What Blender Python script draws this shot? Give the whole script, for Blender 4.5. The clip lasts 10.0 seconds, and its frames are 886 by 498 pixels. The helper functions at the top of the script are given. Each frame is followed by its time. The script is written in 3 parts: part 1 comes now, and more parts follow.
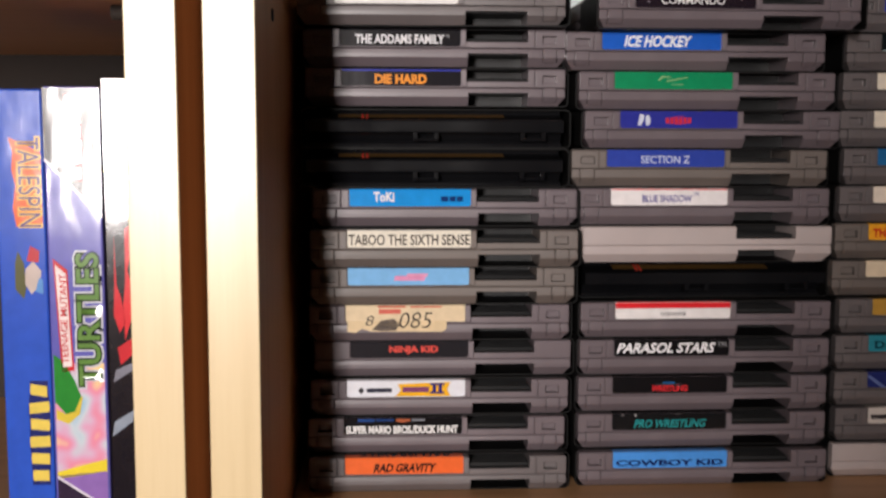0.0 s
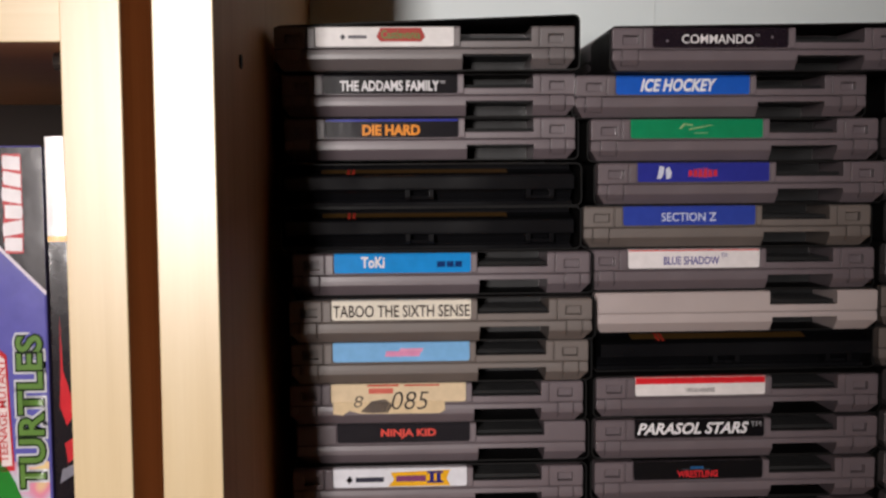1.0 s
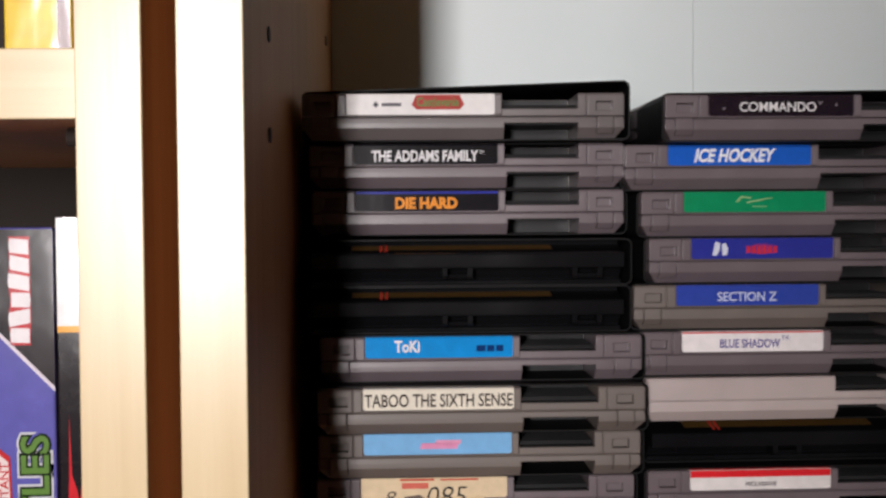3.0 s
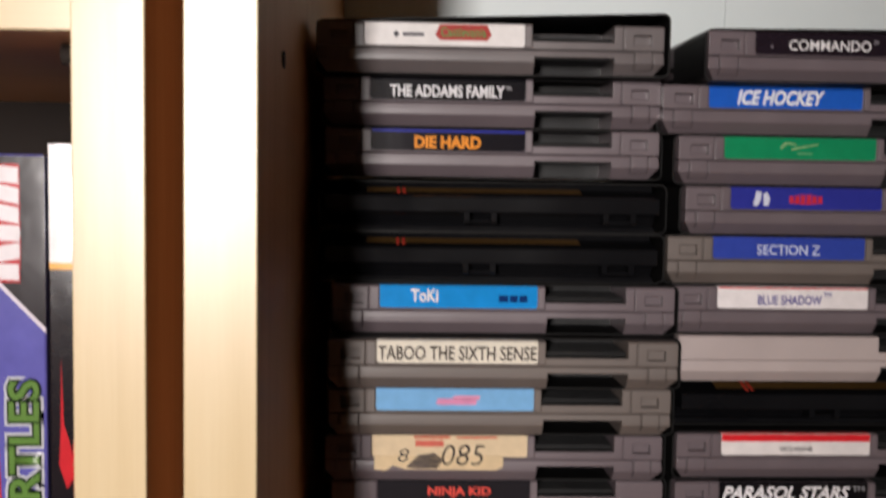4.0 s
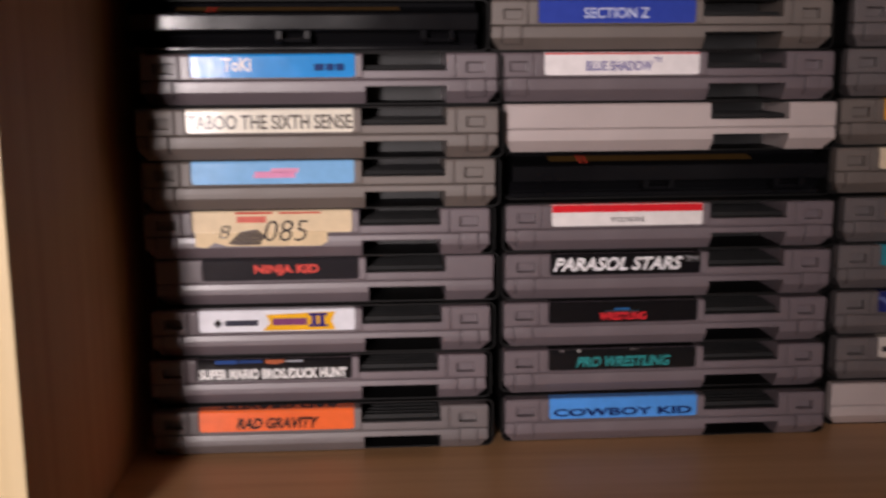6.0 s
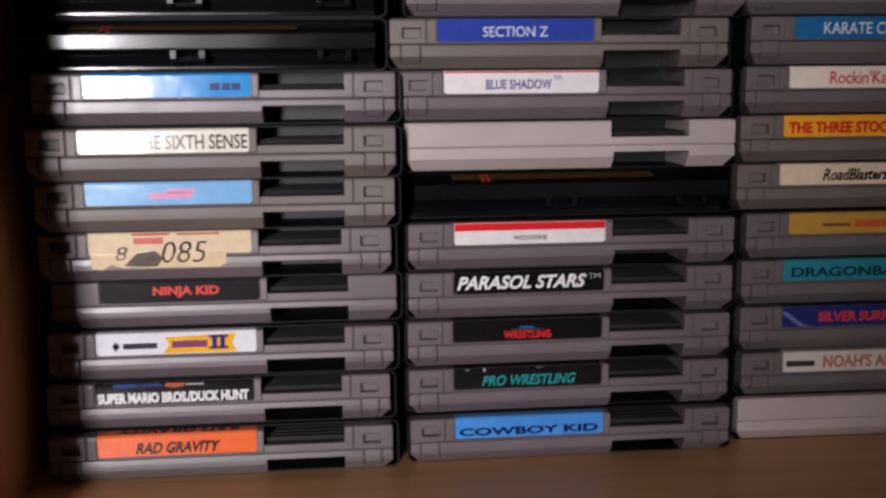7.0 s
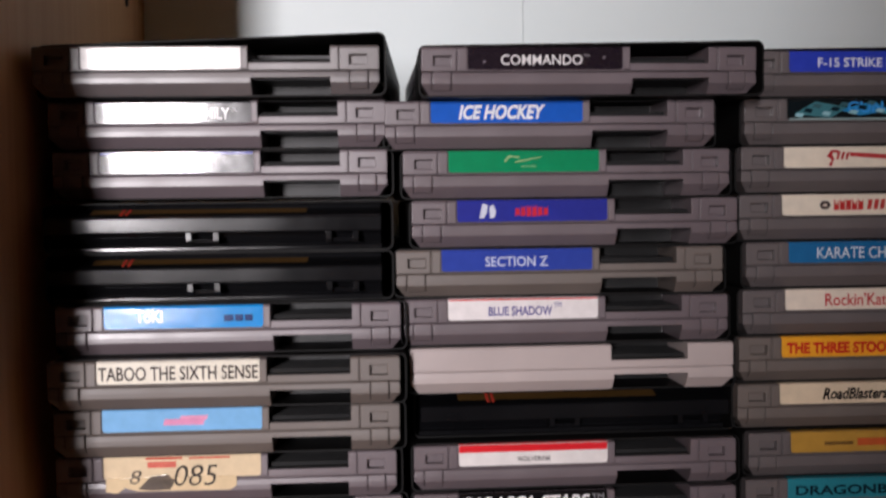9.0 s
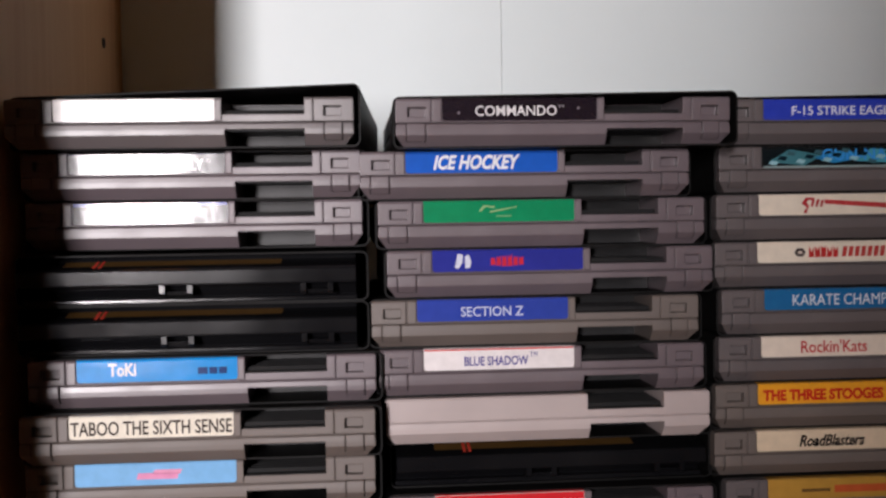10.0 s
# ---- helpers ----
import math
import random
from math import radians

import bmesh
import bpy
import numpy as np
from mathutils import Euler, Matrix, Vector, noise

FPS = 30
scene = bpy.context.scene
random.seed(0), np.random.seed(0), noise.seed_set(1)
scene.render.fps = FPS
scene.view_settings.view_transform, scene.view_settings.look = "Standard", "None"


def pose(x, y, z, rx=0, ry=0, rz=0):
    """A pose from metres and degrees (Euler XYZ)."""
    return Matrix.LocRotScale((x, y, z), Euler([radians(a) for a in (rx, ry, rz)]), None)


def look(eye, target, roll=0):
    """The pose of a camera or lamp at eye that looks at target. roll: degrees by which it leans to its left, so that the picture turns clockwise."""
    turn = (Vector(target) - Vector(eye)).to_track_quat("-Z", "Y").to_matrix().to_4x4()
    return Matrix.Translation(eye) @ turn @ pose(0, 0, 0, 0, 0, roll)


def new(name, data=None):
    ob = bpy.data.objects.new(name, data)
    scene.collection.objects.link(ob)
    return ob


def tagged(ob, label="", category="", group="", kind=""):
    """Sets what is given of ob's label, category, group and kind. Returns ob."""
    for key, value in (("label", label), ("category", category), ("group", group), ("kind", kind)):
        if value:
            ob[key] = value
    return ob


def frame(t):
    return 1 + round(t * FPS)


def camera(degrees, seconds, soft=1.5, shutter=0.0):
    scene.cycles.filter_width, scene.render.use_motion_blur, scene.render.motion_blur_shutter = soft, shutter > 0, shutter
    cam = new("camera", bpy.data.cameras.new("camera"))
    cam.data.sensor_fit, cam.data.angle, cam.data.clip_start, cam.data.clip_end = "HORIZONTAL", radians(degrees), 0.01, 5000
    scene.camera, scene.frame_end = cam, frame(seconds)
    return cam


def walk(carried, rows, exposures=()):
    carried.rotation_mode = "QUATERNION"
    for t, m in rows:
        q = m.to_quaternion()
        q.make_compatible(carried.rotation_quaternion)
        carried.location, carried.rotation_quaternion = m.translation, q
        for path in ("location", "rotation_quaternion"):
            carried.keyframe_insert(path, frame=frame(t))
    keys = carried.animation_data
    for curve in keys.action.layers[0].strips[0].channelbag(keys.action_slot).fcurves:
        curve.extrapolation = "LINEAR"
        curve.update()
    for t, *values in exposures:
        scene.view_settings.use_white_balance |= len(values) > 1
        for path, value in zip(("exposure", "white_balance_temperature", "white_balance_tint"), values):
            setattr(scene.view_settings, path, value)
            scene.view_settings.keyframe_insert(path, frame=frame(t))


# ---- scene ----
cam = camera(45.0, 10.0, soft=2.5, shutter=0.5)
PATH = [
    (0, (0.031, 0.021, 1.1738), (0.101, 2.008, 0.9588), 0.2),
    (0.5, (0.036, 0.045, 1.1798), (0.069, 2.036, 0.9978), 0.4),
    (1, (0.039, 0.076, 1.1818), (0.088, 2.071, 1.0358), -0.4),
    (1.5, (0.004, 0.079, 1.1948), (0.088, 2.069, 1.0048), 0.4),
    (2, (0.031, 0.077, 1.1818), (0.099, 2.069, 1.0078), -0.3),
    (2.5, (0.043, 0.098, 1.1778), (0.098, 2.096, 1.1078), -1.1),
    (2.7, (0.037, 0.1, 1.1928), (0.08, 2.099, 1.1348), -0.8),
    (3.8, (0.014, 0.139, 1.1958), (0.086, 2.134, 1.0728), 0.9),
    (4, (0.018, 0.136, 1.1878), (0.068, 2.13, 1.0458), 0.9),
    (4.5, (0.024, 0.138, 1.1828), (0.078, 2.117, 0.8948), 0.8),
    (5, (0.033, 0.135, 1.1718), (0.051, 2.104, 0.8198), 0.2),
    (5.5, (0.045, 0.137, 1.1548), (0.084, 2.108, 0.8168), -0.4),
    (6, (0.074, 0.139, 1.1488), (0.162, 2.104, 0.7868), -0.3),
    (6.2, (0.076, 0.139, 1.1478), (0.241, 2.101, 0.7938), -0.4),
    (7.3, (0.105, 0.14, 1.1498), (0.258, 2.111, 0.8428), -0.5),
    (7.5, (0.11, 0.138, 1.1488), (0.221, 2.116, 0.8798), -0.7),
    (8, (0.113, 0.122, 1.1708), (0.196, 2.109, 0.9568), -0.7),
    (8.5, (0.109, 0.13, 1.1718), (0.196, 2.125, 1.0568), -0.7),
    (9, (0.107, 0.129, 1.1838), (0.201, 2.125, 1.0968), -0.7),
    (9.5, (0.111, 0.134, 1.1898), (0.21, 2.131, 1.1388), -1.2),
    (10, (0.112, 0.13, 1.1968), (0.228, 2.126, 1.1358), -0.9),
]
walk(cam, [(t, look(eye, target, roll)) for t, eye, target, roll in PATH],
     [(0, -0.25, 6550, 9), (1.5, -0.68, 6500, 10), (2.5, -0.42, 6300, 9), (4.5, -0.42, 6650, 9), (5.5, -0.36, 6700, 12), (6.2, -0.38, 6600, 18), (7.3, -0.26, 6050, 11), (8.5, -0.22, 6150, 12), (10, -0.12, 6300, 13)])

# ---------------------------------------------------------------- light
world = bpy.data.worlds.new("world")
scene.world = world
world.use_nodes = True
wn = world.node_tree.nodes
sky = wn.new("ShaderNodeTexSky")
sky.sky_type, sky.sun_disc = "NISHITA", False
sky.sun_elevation, sky.sun_rotation = radians(35), radians(195)
world.node_tree.links.new(sky.outputs[0], wn["Background"].inputs[0])
wn["Background"].inputs[1].default_value = 0.1

WIN_X0, WIN_X1, WIN_Z0, WIN_Z1, WIN_Y = -0.90, -0.54, 0.86, 2.05, -3.0
# place and gap of an added wall that blocks part of the window light
SHADE_WALL_Y, SHADE_GAP_X0, SHADE_GAP_X1, SHADE_GAP_H = -1.1, -1.05, -0.12, 2.03
win_lamp = new("window_daylight", bpy.data.lights.new("window_daylight", "AREA"))
win_lamp.data.shape, win_lamp.data.size, win_lamp.data.size_y = "RECTANGLE", WIN_X1 - WIN_X0 - 0.06, WIN_Z1 - WIN_Z0 - 0.06
win_lamp.data.energy, win_lamp.data.color, win_lamp.data.spread = 80, (1.0, 0.93, 0.91), radians(120)
win_lamp.matrix_world = look(((WIN_X0 + WIN_X1) / 2, WIN_Y - 0.03, (WIN_Z0 + WIN_Z1) / 2), ((WIN_X0 + WIN_X1) / 2, 0, (WIN_Z0 + WIN_Z1) / 2))


# ---------------------------------------------------------------- materials
def srgb(r, g, b):
    return tuple((c / 255 / 12.92) if c <= 10 else ((c / 255 + 0.055) / 1.055) ** 2.4 for c in (r, g, b)) + (1.0,)


def tree(name):
    m = bpy.data.materials.new(name)
    m.use_nodes = True
    return m, m.node_tree.nodes, m.node_tree.links, m.node_tree.nodes["Principled BSDF"]


def noise_node(n, l, scale, detail=4, stretch=(1, 1, 1), rough=0.55):
    tc, mp, tx = n.new("ShaderNodeTexCoord"), n.new("ShaderNodeMapping"), n.new("ShaderNodeTexNoise")
    mp.inputs["Scale"].default_value = stretch
    tx.inputs["Scale"].default_value, tx.inputs["Detail"].default_value, tx.inputs["Roughness"].default_value = scale, detail, rough
    l.new(tc.outputs["Object"], mp.inputs[0])
    l.new(mp.outputs[0], tx.inputs["Vector"])
    return tx


def ramp(n, l, src, stops):
    r = n.new("ShaderNodeValToRGB")
    while len(r.color_ramp.elements) < len(stops):
        r.color_ramp.elements.new(0.5)
    for e, (p, c) in zip(r.color_ramp.elements, stops):
        e.position, e.color = p, c
    l.new(src, r.inputs[0])
    return r


def bump(n, l, b, src, strength, dist):
    bp = n.new("ShaderNodeBump")
    bp.inputs["Strength"].default_value, bp.inputs["Distance"].default_value = strength, dist
    l.new(src, bp.inputs["Height"])
    l.new(bp.outputs[0], b.inputs["Normal"])
    return bp


def plastic(name, dark, light, rough, grain=900, spread=0.12, soft_edge=0.0):
    """Moulded plastic: fine moulding grain, dust and handling marks; soft moulded edges."""
    m, n, l, b = tree(name)
    big = noise_node(n, l, 22, 5)
    info = n.new("ShaderNodeObjectInfo")
    mixf = n.new("ShaderNodeMath")
    mixf.operation, mixf.inputs[1].default_value = "MULTIPLY_ADD", spread
    l.new(info.outputs["Random"], mixf.inputs[0])
    sub = n.new("ShaderNodeMath")
    sub.operation, sub.inputs[1].default_value = "SUBTRACT", spread / 2
    l.new(big.outputs[0], sub.inputs[0])
    l.new(sub.outputs[0], mixf.inputs[2])
    r = ramp(n, l, mixf.outputs[0], [(0.3, dark), (0.7, light)])
    l.new(r.outputs[0], b.inputs["Base Color"])
    rr = ramp(n, l, big.outputs[0], [(0.3, (rough - 0.08,) * 3 + (1,)), (0.75, (rough + 0.1,) * 3 + (1,))])
    l.new(rr.outputs[0], b.inputs["Roughness"])
    fine = noise_node(n, l, grain, 2)
    bp = bump(n, l, b, fine.outputs[0], 0.12, 0.0002)
    if soft_edge:
        bv = n.new("ShaderNodeBevel")
        bv.samples = 4
        bv.inputs[0].default_value = soft_edge
        l.new(bv.outputs[0], bp.inputs["Normal"])
    return m


def printed(name, col, rough=0.13, wear=0.1, film=False):
    """Printed glossy paper: ink with faint mottling."""
    m, n, l, b = tree(name)
    t = noise_node(n, l, 160, 4)
    lo = tuple(c * (1 - wear) for c in col[:3]) + (1,)
    hi = tuple(min(1, c * (1 + wear * 0.6)) for c in col[:3]) + (1,)
    r = ramp(n, l, t.outputs[0], [(0.3, lo), (0.7, hi)])
    l.new(r.outputs[0], b.inputs["Base Color"])
    b.inputs["Roughness"].default_value = rough
    b.inputs["Specular IOR Level"].default_value = 0.5
    w = noise_node(n, l, 60, 3)
    bump(n, l, b, w.outputs[0], 0.16, 0.0008)
    if film:
        # crumpled clear shrink film over the print
        fo = noise_node(n, l, 30, 3, (1, 1, 0.45), 0.5)
        fb = n.new("ShaderNodeBump")
        fb.inputs["Strength"].default_value, fb.inputs["Distance"].default_value = 0.4, 0.0022
        l.new(fo.outputs[0], fb.inputs["Height"])
        l.new(fb.outputs[0], b.inputs["Coat Normal"])
        b.inputs["Coat Weight"].default_value, b.inputs["Coat Roughness"].default_value = 0.5, 0.09
        b.inputs["Specular IOR Level"].default_value = 0.15
    return m


def wood(name, dark, mid, light, rough, axis):
    """Pale laminate with long grain along one axis."""
    m, n, l, b = tree(name)
    st = {"z": (60, 60, 2.2), "x": (2.2, 60, 60)}[axis]
    g = noise_node(n, l, 2.2, 8, st, 0.65)
    big = noise_node(n, l, 3.0, 3)
    r = ramp(n, l, g.outputs[0], [(0.25, dark), (0.5, mid), (0.75, light)])
    mx = n.new("ShaderNodeMix")
    mx.data_type, mx.blend_type = "RGBA", "MULTIPLY"
    mx.inputs[0].default_value = 0.35
    l.new(r.outputs[0], mx.inputs[6])
    r2 = ramp(n, l, big.outputs[0], [(0.3, (0.72, 0.68, 0.62, 1)), (0.7, (1, 1, 1, 1))])
    l.new(r2.outputs[0], mx.inputs[7])
    l.new(mx.outputs[2], b.inputs["Base Color"])
    b.inputs["Roughness"].default_value = rough
    bump(n, l, b, g.outputs[0], 0.08, 0.0005)
    return m


def painted(name, a, c, rough=0.7, scale=6):
    m, n, l, b = tree(name)
    t = noise_node(n, l, scale, 6)
    r = ramp(n, l, t.outputs[0], [(0.3, a), (0.7, c)])
    l.new(r.outputs[0], b.inputs["Base Color"])
    b.inputs["Roughness"].default_value = rough
    f = noise_node(n, l, 420, 3)
    bump(n, l, b, f.outputs[0], 0.1, 0.0004)
    return m


GREY = [plastic("mauve_grey_plastic", (0.122, 0.097, 0.106, 1), (0.160, 0.128, 0.140, 1), 0.33, spread=0.04, soft_edge=0.0008),
        plastic("neutral_grey_plastic", (0.112, 0.096, 0.097, 1), (0.150, 0.129, 0.129, 1), 0.33, spread=0.04, soft_edge=0.0008),
        plastic("yellowed_grey_plastic", (0.118, 0.096, 0.086, 1), (0.156, 0.128, 0.113, 1), 0.50, spread=0.04, soft_edge=0.0008)]
BEIGE = plastic("pale_grey_plastic", (0.41, 0.345, 0.335, 1), (0.49, 0.415, 0.40, 1), 0.42, soft_edge=0.0005)
BLACK = plastic("glossy_black_plastic", (0.005, 0.005, 0.006, 1), (0.009, 0.009, 0.010, 1), 0.15, soft_edge=0.0003)
BLACK.node_tree.nodes["Principled BSDF"].inputs["Specular IOR Level"].default_value = 0.22
for nd in BLACK.node_tree.nodes:
    if nd.bl_idname == "ShaderNodeBump":
        nd.inputs["Strength"].default_value = 0.03
SLEEVE = plastic("black_sleeve_plastic", (0.005, 0.005, 0.005, 1), (0.010, 0.009, 0.009, 1), 0.55)
SLEEVE.node_tree.nodes["Principled BSDF"].inputs["Specular IOR Level"].default_value = 0.12
EDGE = wood("birch_edge_band", (0.72, 0.55, 0.31, 1), (0.78, 0.61, 0.36, 1), (0.83, 0.67, 0.42, 1), 0.27, "z")
EDGE_X = wood("birch_edge_band_level", (0.72, 0.55, 0.31, 1), (0.78, 0.61, 0.36, 1), (0.83, 0.67, 0.42, 1), 0.27, "x")
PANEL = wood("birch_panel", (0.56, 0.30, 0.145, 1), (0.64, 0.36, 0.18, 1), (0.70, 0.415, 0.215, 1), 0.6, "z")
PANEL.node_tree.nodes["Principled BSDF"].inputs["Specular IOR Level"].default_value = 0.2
BOARD = wood("birch_board", (0.52, 0.285, 0.13, 1), (0.61, 0.345, 0.165, 1), (0.67, 0.395, 0.20, 1), 0.42, "x")
BACKING = painted("white_back_panel", (0.64, 0.71, 0.715, 1), (0.71, 0.77, 0.77, 1), 0.55, 4)
# notch lining: near-black stands in for shade on the grey plastic
NOTCH_SHADE = plastic("notch_shade_plastic", (0.016, 0.016, 0.017, 1), (0.027, 0.027, 0.027, 1), 0.45)
NOTCH_SHADE.node_tree.nodes["Principled BSDF"].inputs["Specular IOR Level"].default_value = 0.3
# near-black of pin holes and shelf pin; also painted shade on one back panel
PIN_AND_SHADE = painted("dark_pin_and_shade", (0.015, 0.01, 0.008, 1), (0.03, 0.02, 0.015, 1), 0.8)
WALL = painted("wall_paint", (0.46, 0.36, 0.285, 1), (0.53, 0.42, 0.335, 1), 0.8, 2)
CEIL = painted("ceiling_paint", (0.68, 0.61, 0.55, 1), (0.75, 0.68, 0.62, 1), 0.85, 2)
FLOOR = wood("floor_planks", (0.10, 0.06, 0.035, 1), (0.14, 0.085, 0.05, 1), (0.18, 0.11, 0.065, 1), 0.45, "x")
FRAME = painted("white_window_paint", (0.72, 0.71, 0.68, 1), (0.8, 0.79, 0.76, 1), 0.4)
GOLD = printed("gold_print", (0.11, 0.058, 0.016, 1), 0.3)
inks = {}


def picture_print(name):
    """Soft airbrushed patches of colour under the same film."""
    m = printed(name, (0.5, 0.5, 0.5, 1), 0.16, film=True)
    n, l, b = m.node_tree.nodes, m.node_tree.links, m.node_tree.nodes["Principled BSDF"]
    t = noise_node(n, l, 75, 1)
    r = ramp(n, l, t.outputs[0], [(0.30, srgb(146, 190, 216)), (0.42, srgb(196, 206, 214)), (0.50, srgb(214, 168, 196)), (0.58, srgb(226, 140, 164)), (0.68, srgb(236, 214, 150))])
    l.new(r.outputs[0], b.inputs["Base Color"])
    return m


def ink(r, g, b, rough=0.13):
    key = (r, g, b, rough)
    if key not in inks:
        inks[key] = printed("print", srgb(r, g, b), rough, film=rough == 0.16)
    return inks[key]

PASTEL = picture_print("pastel_picture_print")


# ---------------------------------------------------------------- mesh helpers
def link(name, bm, mat, parent=None, label=""):
    me = bpy.data.meshes.new(name)
    bm.to_mesh(me)
    bm.free()
    if mat:
        me.materials.append(mat)
    ob = new(name, me)
    if parent:
        ob.parent = parent
    if label:
        ob["label"] = label
    return ob


part = link


def shared(name, me, parent):
    ob = new(name, me)
    ob.parent = parent
    return ob


def box_bm(x0, y0, z0, x1, y1, z1, bevel=0.0, bm=None):
    bm = bm or bmesh.new()
    r = bmesh.ops.create_cube(bm, size=1)
    for v in r["verts"]:
        v.co = ((x0 + x1) / 2 + v.co.x * (x1 - x0), (y0 + y1) / 2 + v.co.y * (y1 - y0), (z0 + z1) / 2 + v.co.z * (z1 - z0))
    if bevel:
        es = list({e for v in r["verts"] for e in v.link_edges})
        bmesh.ops.bevel(bm, geom=es, offset=bevel, segments=2, affect="EDGES", profile=0.5)
    return bm


def prism(points, axis, a, b, bm=None):
    """A flat outline drawn out along an axis from a to b."""
    bm = bm or bmesh.new()

    def at(p, s):
        return {"x": (s, p[0], p[1]), "y": (p[0], s, p[1]), "z": (p[0], p[1], s)}[axis]
    lo, hi = [bm.verts.new(at(p, a)) for p in points], [bm.verts.new(at(p, b)) for p in points]
    k = len(points)
    bm.faces.new(lo)
    bm.faces.new(hi[::-1])
    for i in range(k):
        bm.faces.new((lo[i], hi[i], hi[(i + 1) % k], lo[(i + 1) % k]))
    bmesh.ops.recalc_face_normals(bm, faces=bm.faces[:])
    return bm


def thing(name, x, y, z, label, category, group="", yaw=0.0):
    ob = new(name)
    ob.matrix_world = pose(x, y, z, 0, 0, yaw)
    ob.empty_display_size = 0.02
    return tagged(ob, label, category, group)


def lettering(text, x0, x1, z0, z1, y, mat, parent, bold=0.0, slant=0.0, name="lettering"):
    """Raised ink: words in the built-in font, fitted into a rectangle of a front face."""
    cu = bpy.data.curves.new("lettering", "FONT")
    cu.body, cu.offset, cu.shear, cu.resolution_u, cu.extrude = text, bold, slant, 3, 0.01
    tmp = bpy.data.objects.new("lettering", cu)
    scene.collection.objects.link(tmp)
    bpy.context.view_layer.update()
    me = bpy.data.meshes.new_from_object(tmp.evaluated_get(bpy.context.evaluated_depsgraph_get()))
    bpy.data.objects.remove(tmp)
    bpy.data.curves.remove(cu)
    co = np.array([v.co[:] for v in me.vertices])
    lo, hi = co.min(0), co.max(0)
    for v in me.vertices:
        u, w = (v.co.x - lo[0]) / (hi[0] - lo[0]), (v.co.y - lo[1]) / (hi[1] - lo[1])
        v.co = (x0 + u * (x1 - x0), y - 0.00006 if v.co.z > 0 else y + 0.00003, z0 + w * (z1 - z0))
    me.materials.clear()
    me.materials.append(mat)
    ob = new(name, me)
    ob.parent = parent
    return ob


def top_lettering(text, x0, x1, y0, y1, z, mat, parent):
    """A title on the folded top of a sticker, read from behind: its foot lies away from the front edge."""
    ob = lettering(text, 0, 1, 0, 1, 0, mat, parent, 0.03)
    for v in ob.data.vertices:
        lift = 0.00004 if v.co.y < 0 else -0.00003
        v.co = (x1 - v.co.x * (x1 - x0), y1 - v.co.z * (y1 - y0), z + lift)
    return ob


# ---------------------------------------------------------------- room
RX0, RX1, RY1, RH = -2.4, 2.4, 0.735, 2.5
RY0 = WIN_Y


def structure(name, bm, mat, label, category):
    return tagged(link(name, bm, mat), label, category, kind="structure")


structure("floor", box_bm(RX0, RY0, -0.1, RX1, RY1, 0), FLOOR, "dark brown wooden floor", "floor")
structure("ceiling", box_bm(RX0, RY0, RH, RX1, RY1, RH + 0.1), CEIL, "plain off-white ceiling", "ceiling")
structure("wall_north", box_bm(RX0, RY1, 0, RX1, RY1 + 0.1, RH), WALL, "plain wall behind the bookcases", "wall")
structure("wall_west", box_bm(RX0 - 0.1, RY0 - 0.1, 0, RX0, RY1 + 0.1, RH), WALL, "plain painted side wall", "wall")
structure("wall_east", box_bm(RX1, RY0 - 0.1, 0, RX1 + 0.1, RY1 + 0.1, RH), WALL, "plain painted side wall", "wall")
bm = bmesh.new()
for q in ((RX0, 0, WIN_X0, RH), (WIN_X1, 0, RX1, RH), (WIN_X0, 0, WIN_X1, WIN_Z0), (WIN_X0, WIN_Z1, WIN_X1, RH)):
    box_bm(q[0], RY0 - 0.1, q[1], q[2], RY0, q[3], bm=bm)
structure("wall_south", bm, WALL, "plain wall with one narrow window", "wall")
# added unseen wall: gap edge and low block dim the lower right stacks
bm = bmesh.new()
for q in ((RX0, 0, SHADE_GAP_X0, RH), (SHADE_GAP_X1, 0, RX1, RH), (SHADE_GAP_X0, SHADE_GAP_H, SHADE_GAP_X1, RH), (-0.212, 0, SHADE_GAP_X1, 1.40)):
    box_bm(q[0], SHADE_WALL_Y - 0.1, q[1], q[2], SHADE_WALL_Y, q[3], bm=bm)
structure("shade_wall", bm, WALL, "added unseen wall with a gap, shading the right-hand stacks", "wall")
win = tagged(new("window_1"), "narrow white-framed window letting in daylight", "window", kind="structure")
win.location = ((WIN_X0 + WIN_X1) / 2, RY0 - 0.05, WIN_Z0)
hw, wh = (WIN_X1 - WIN_X0) / 2, WIN_Z1 - WIN_Z0
bm = box_bm(-hw, -0.035, 0, -hw + 0.03, 0.045, wh)
box_bm(hw - 0.03, -0.035, 0, hw, 0.045, wh, bm=bm)
box_bm(-hw + 0.03, -0.035, 0, hw - 0.03, 0.045, 0.03, bm=bm)
box_bm(-hw + 0.03, -0.035, wh - 0.03, hw - 0.03, 0.045, wh, bm=bm)
part("window_frame", bm, FRAME, win)

# ---------------------------------------------------------------- bookcases
SHELF = 1.0052       # top of the shelf with the cartridges
FY, BY = 0.4025, 0.700
DIV_X0, DIV_X1 = -0.0398, -0.0216
ALT_X0, ALT_X1 = -0.0666, -0.0488
CASE_H = 2.0


def board(name, parent, x0, y0, z0, x1, y1, z1, face_mat, edge_mat):
    """A laminated board with its front edge band as a sub-part."""
    ob = part(name, box_bm(x0, y0 + 0.001, z0, x1, y1, z1), face_mat, parent)
    part("edge_band", box_bm(x0 - 0.0001, y0, z0 - 0.0001, x1 + 0.0001, y0 + 0.0011, z1 + 0.0001, 0.0004), edge_mat, ob, "pale birch edge band")
    return ob


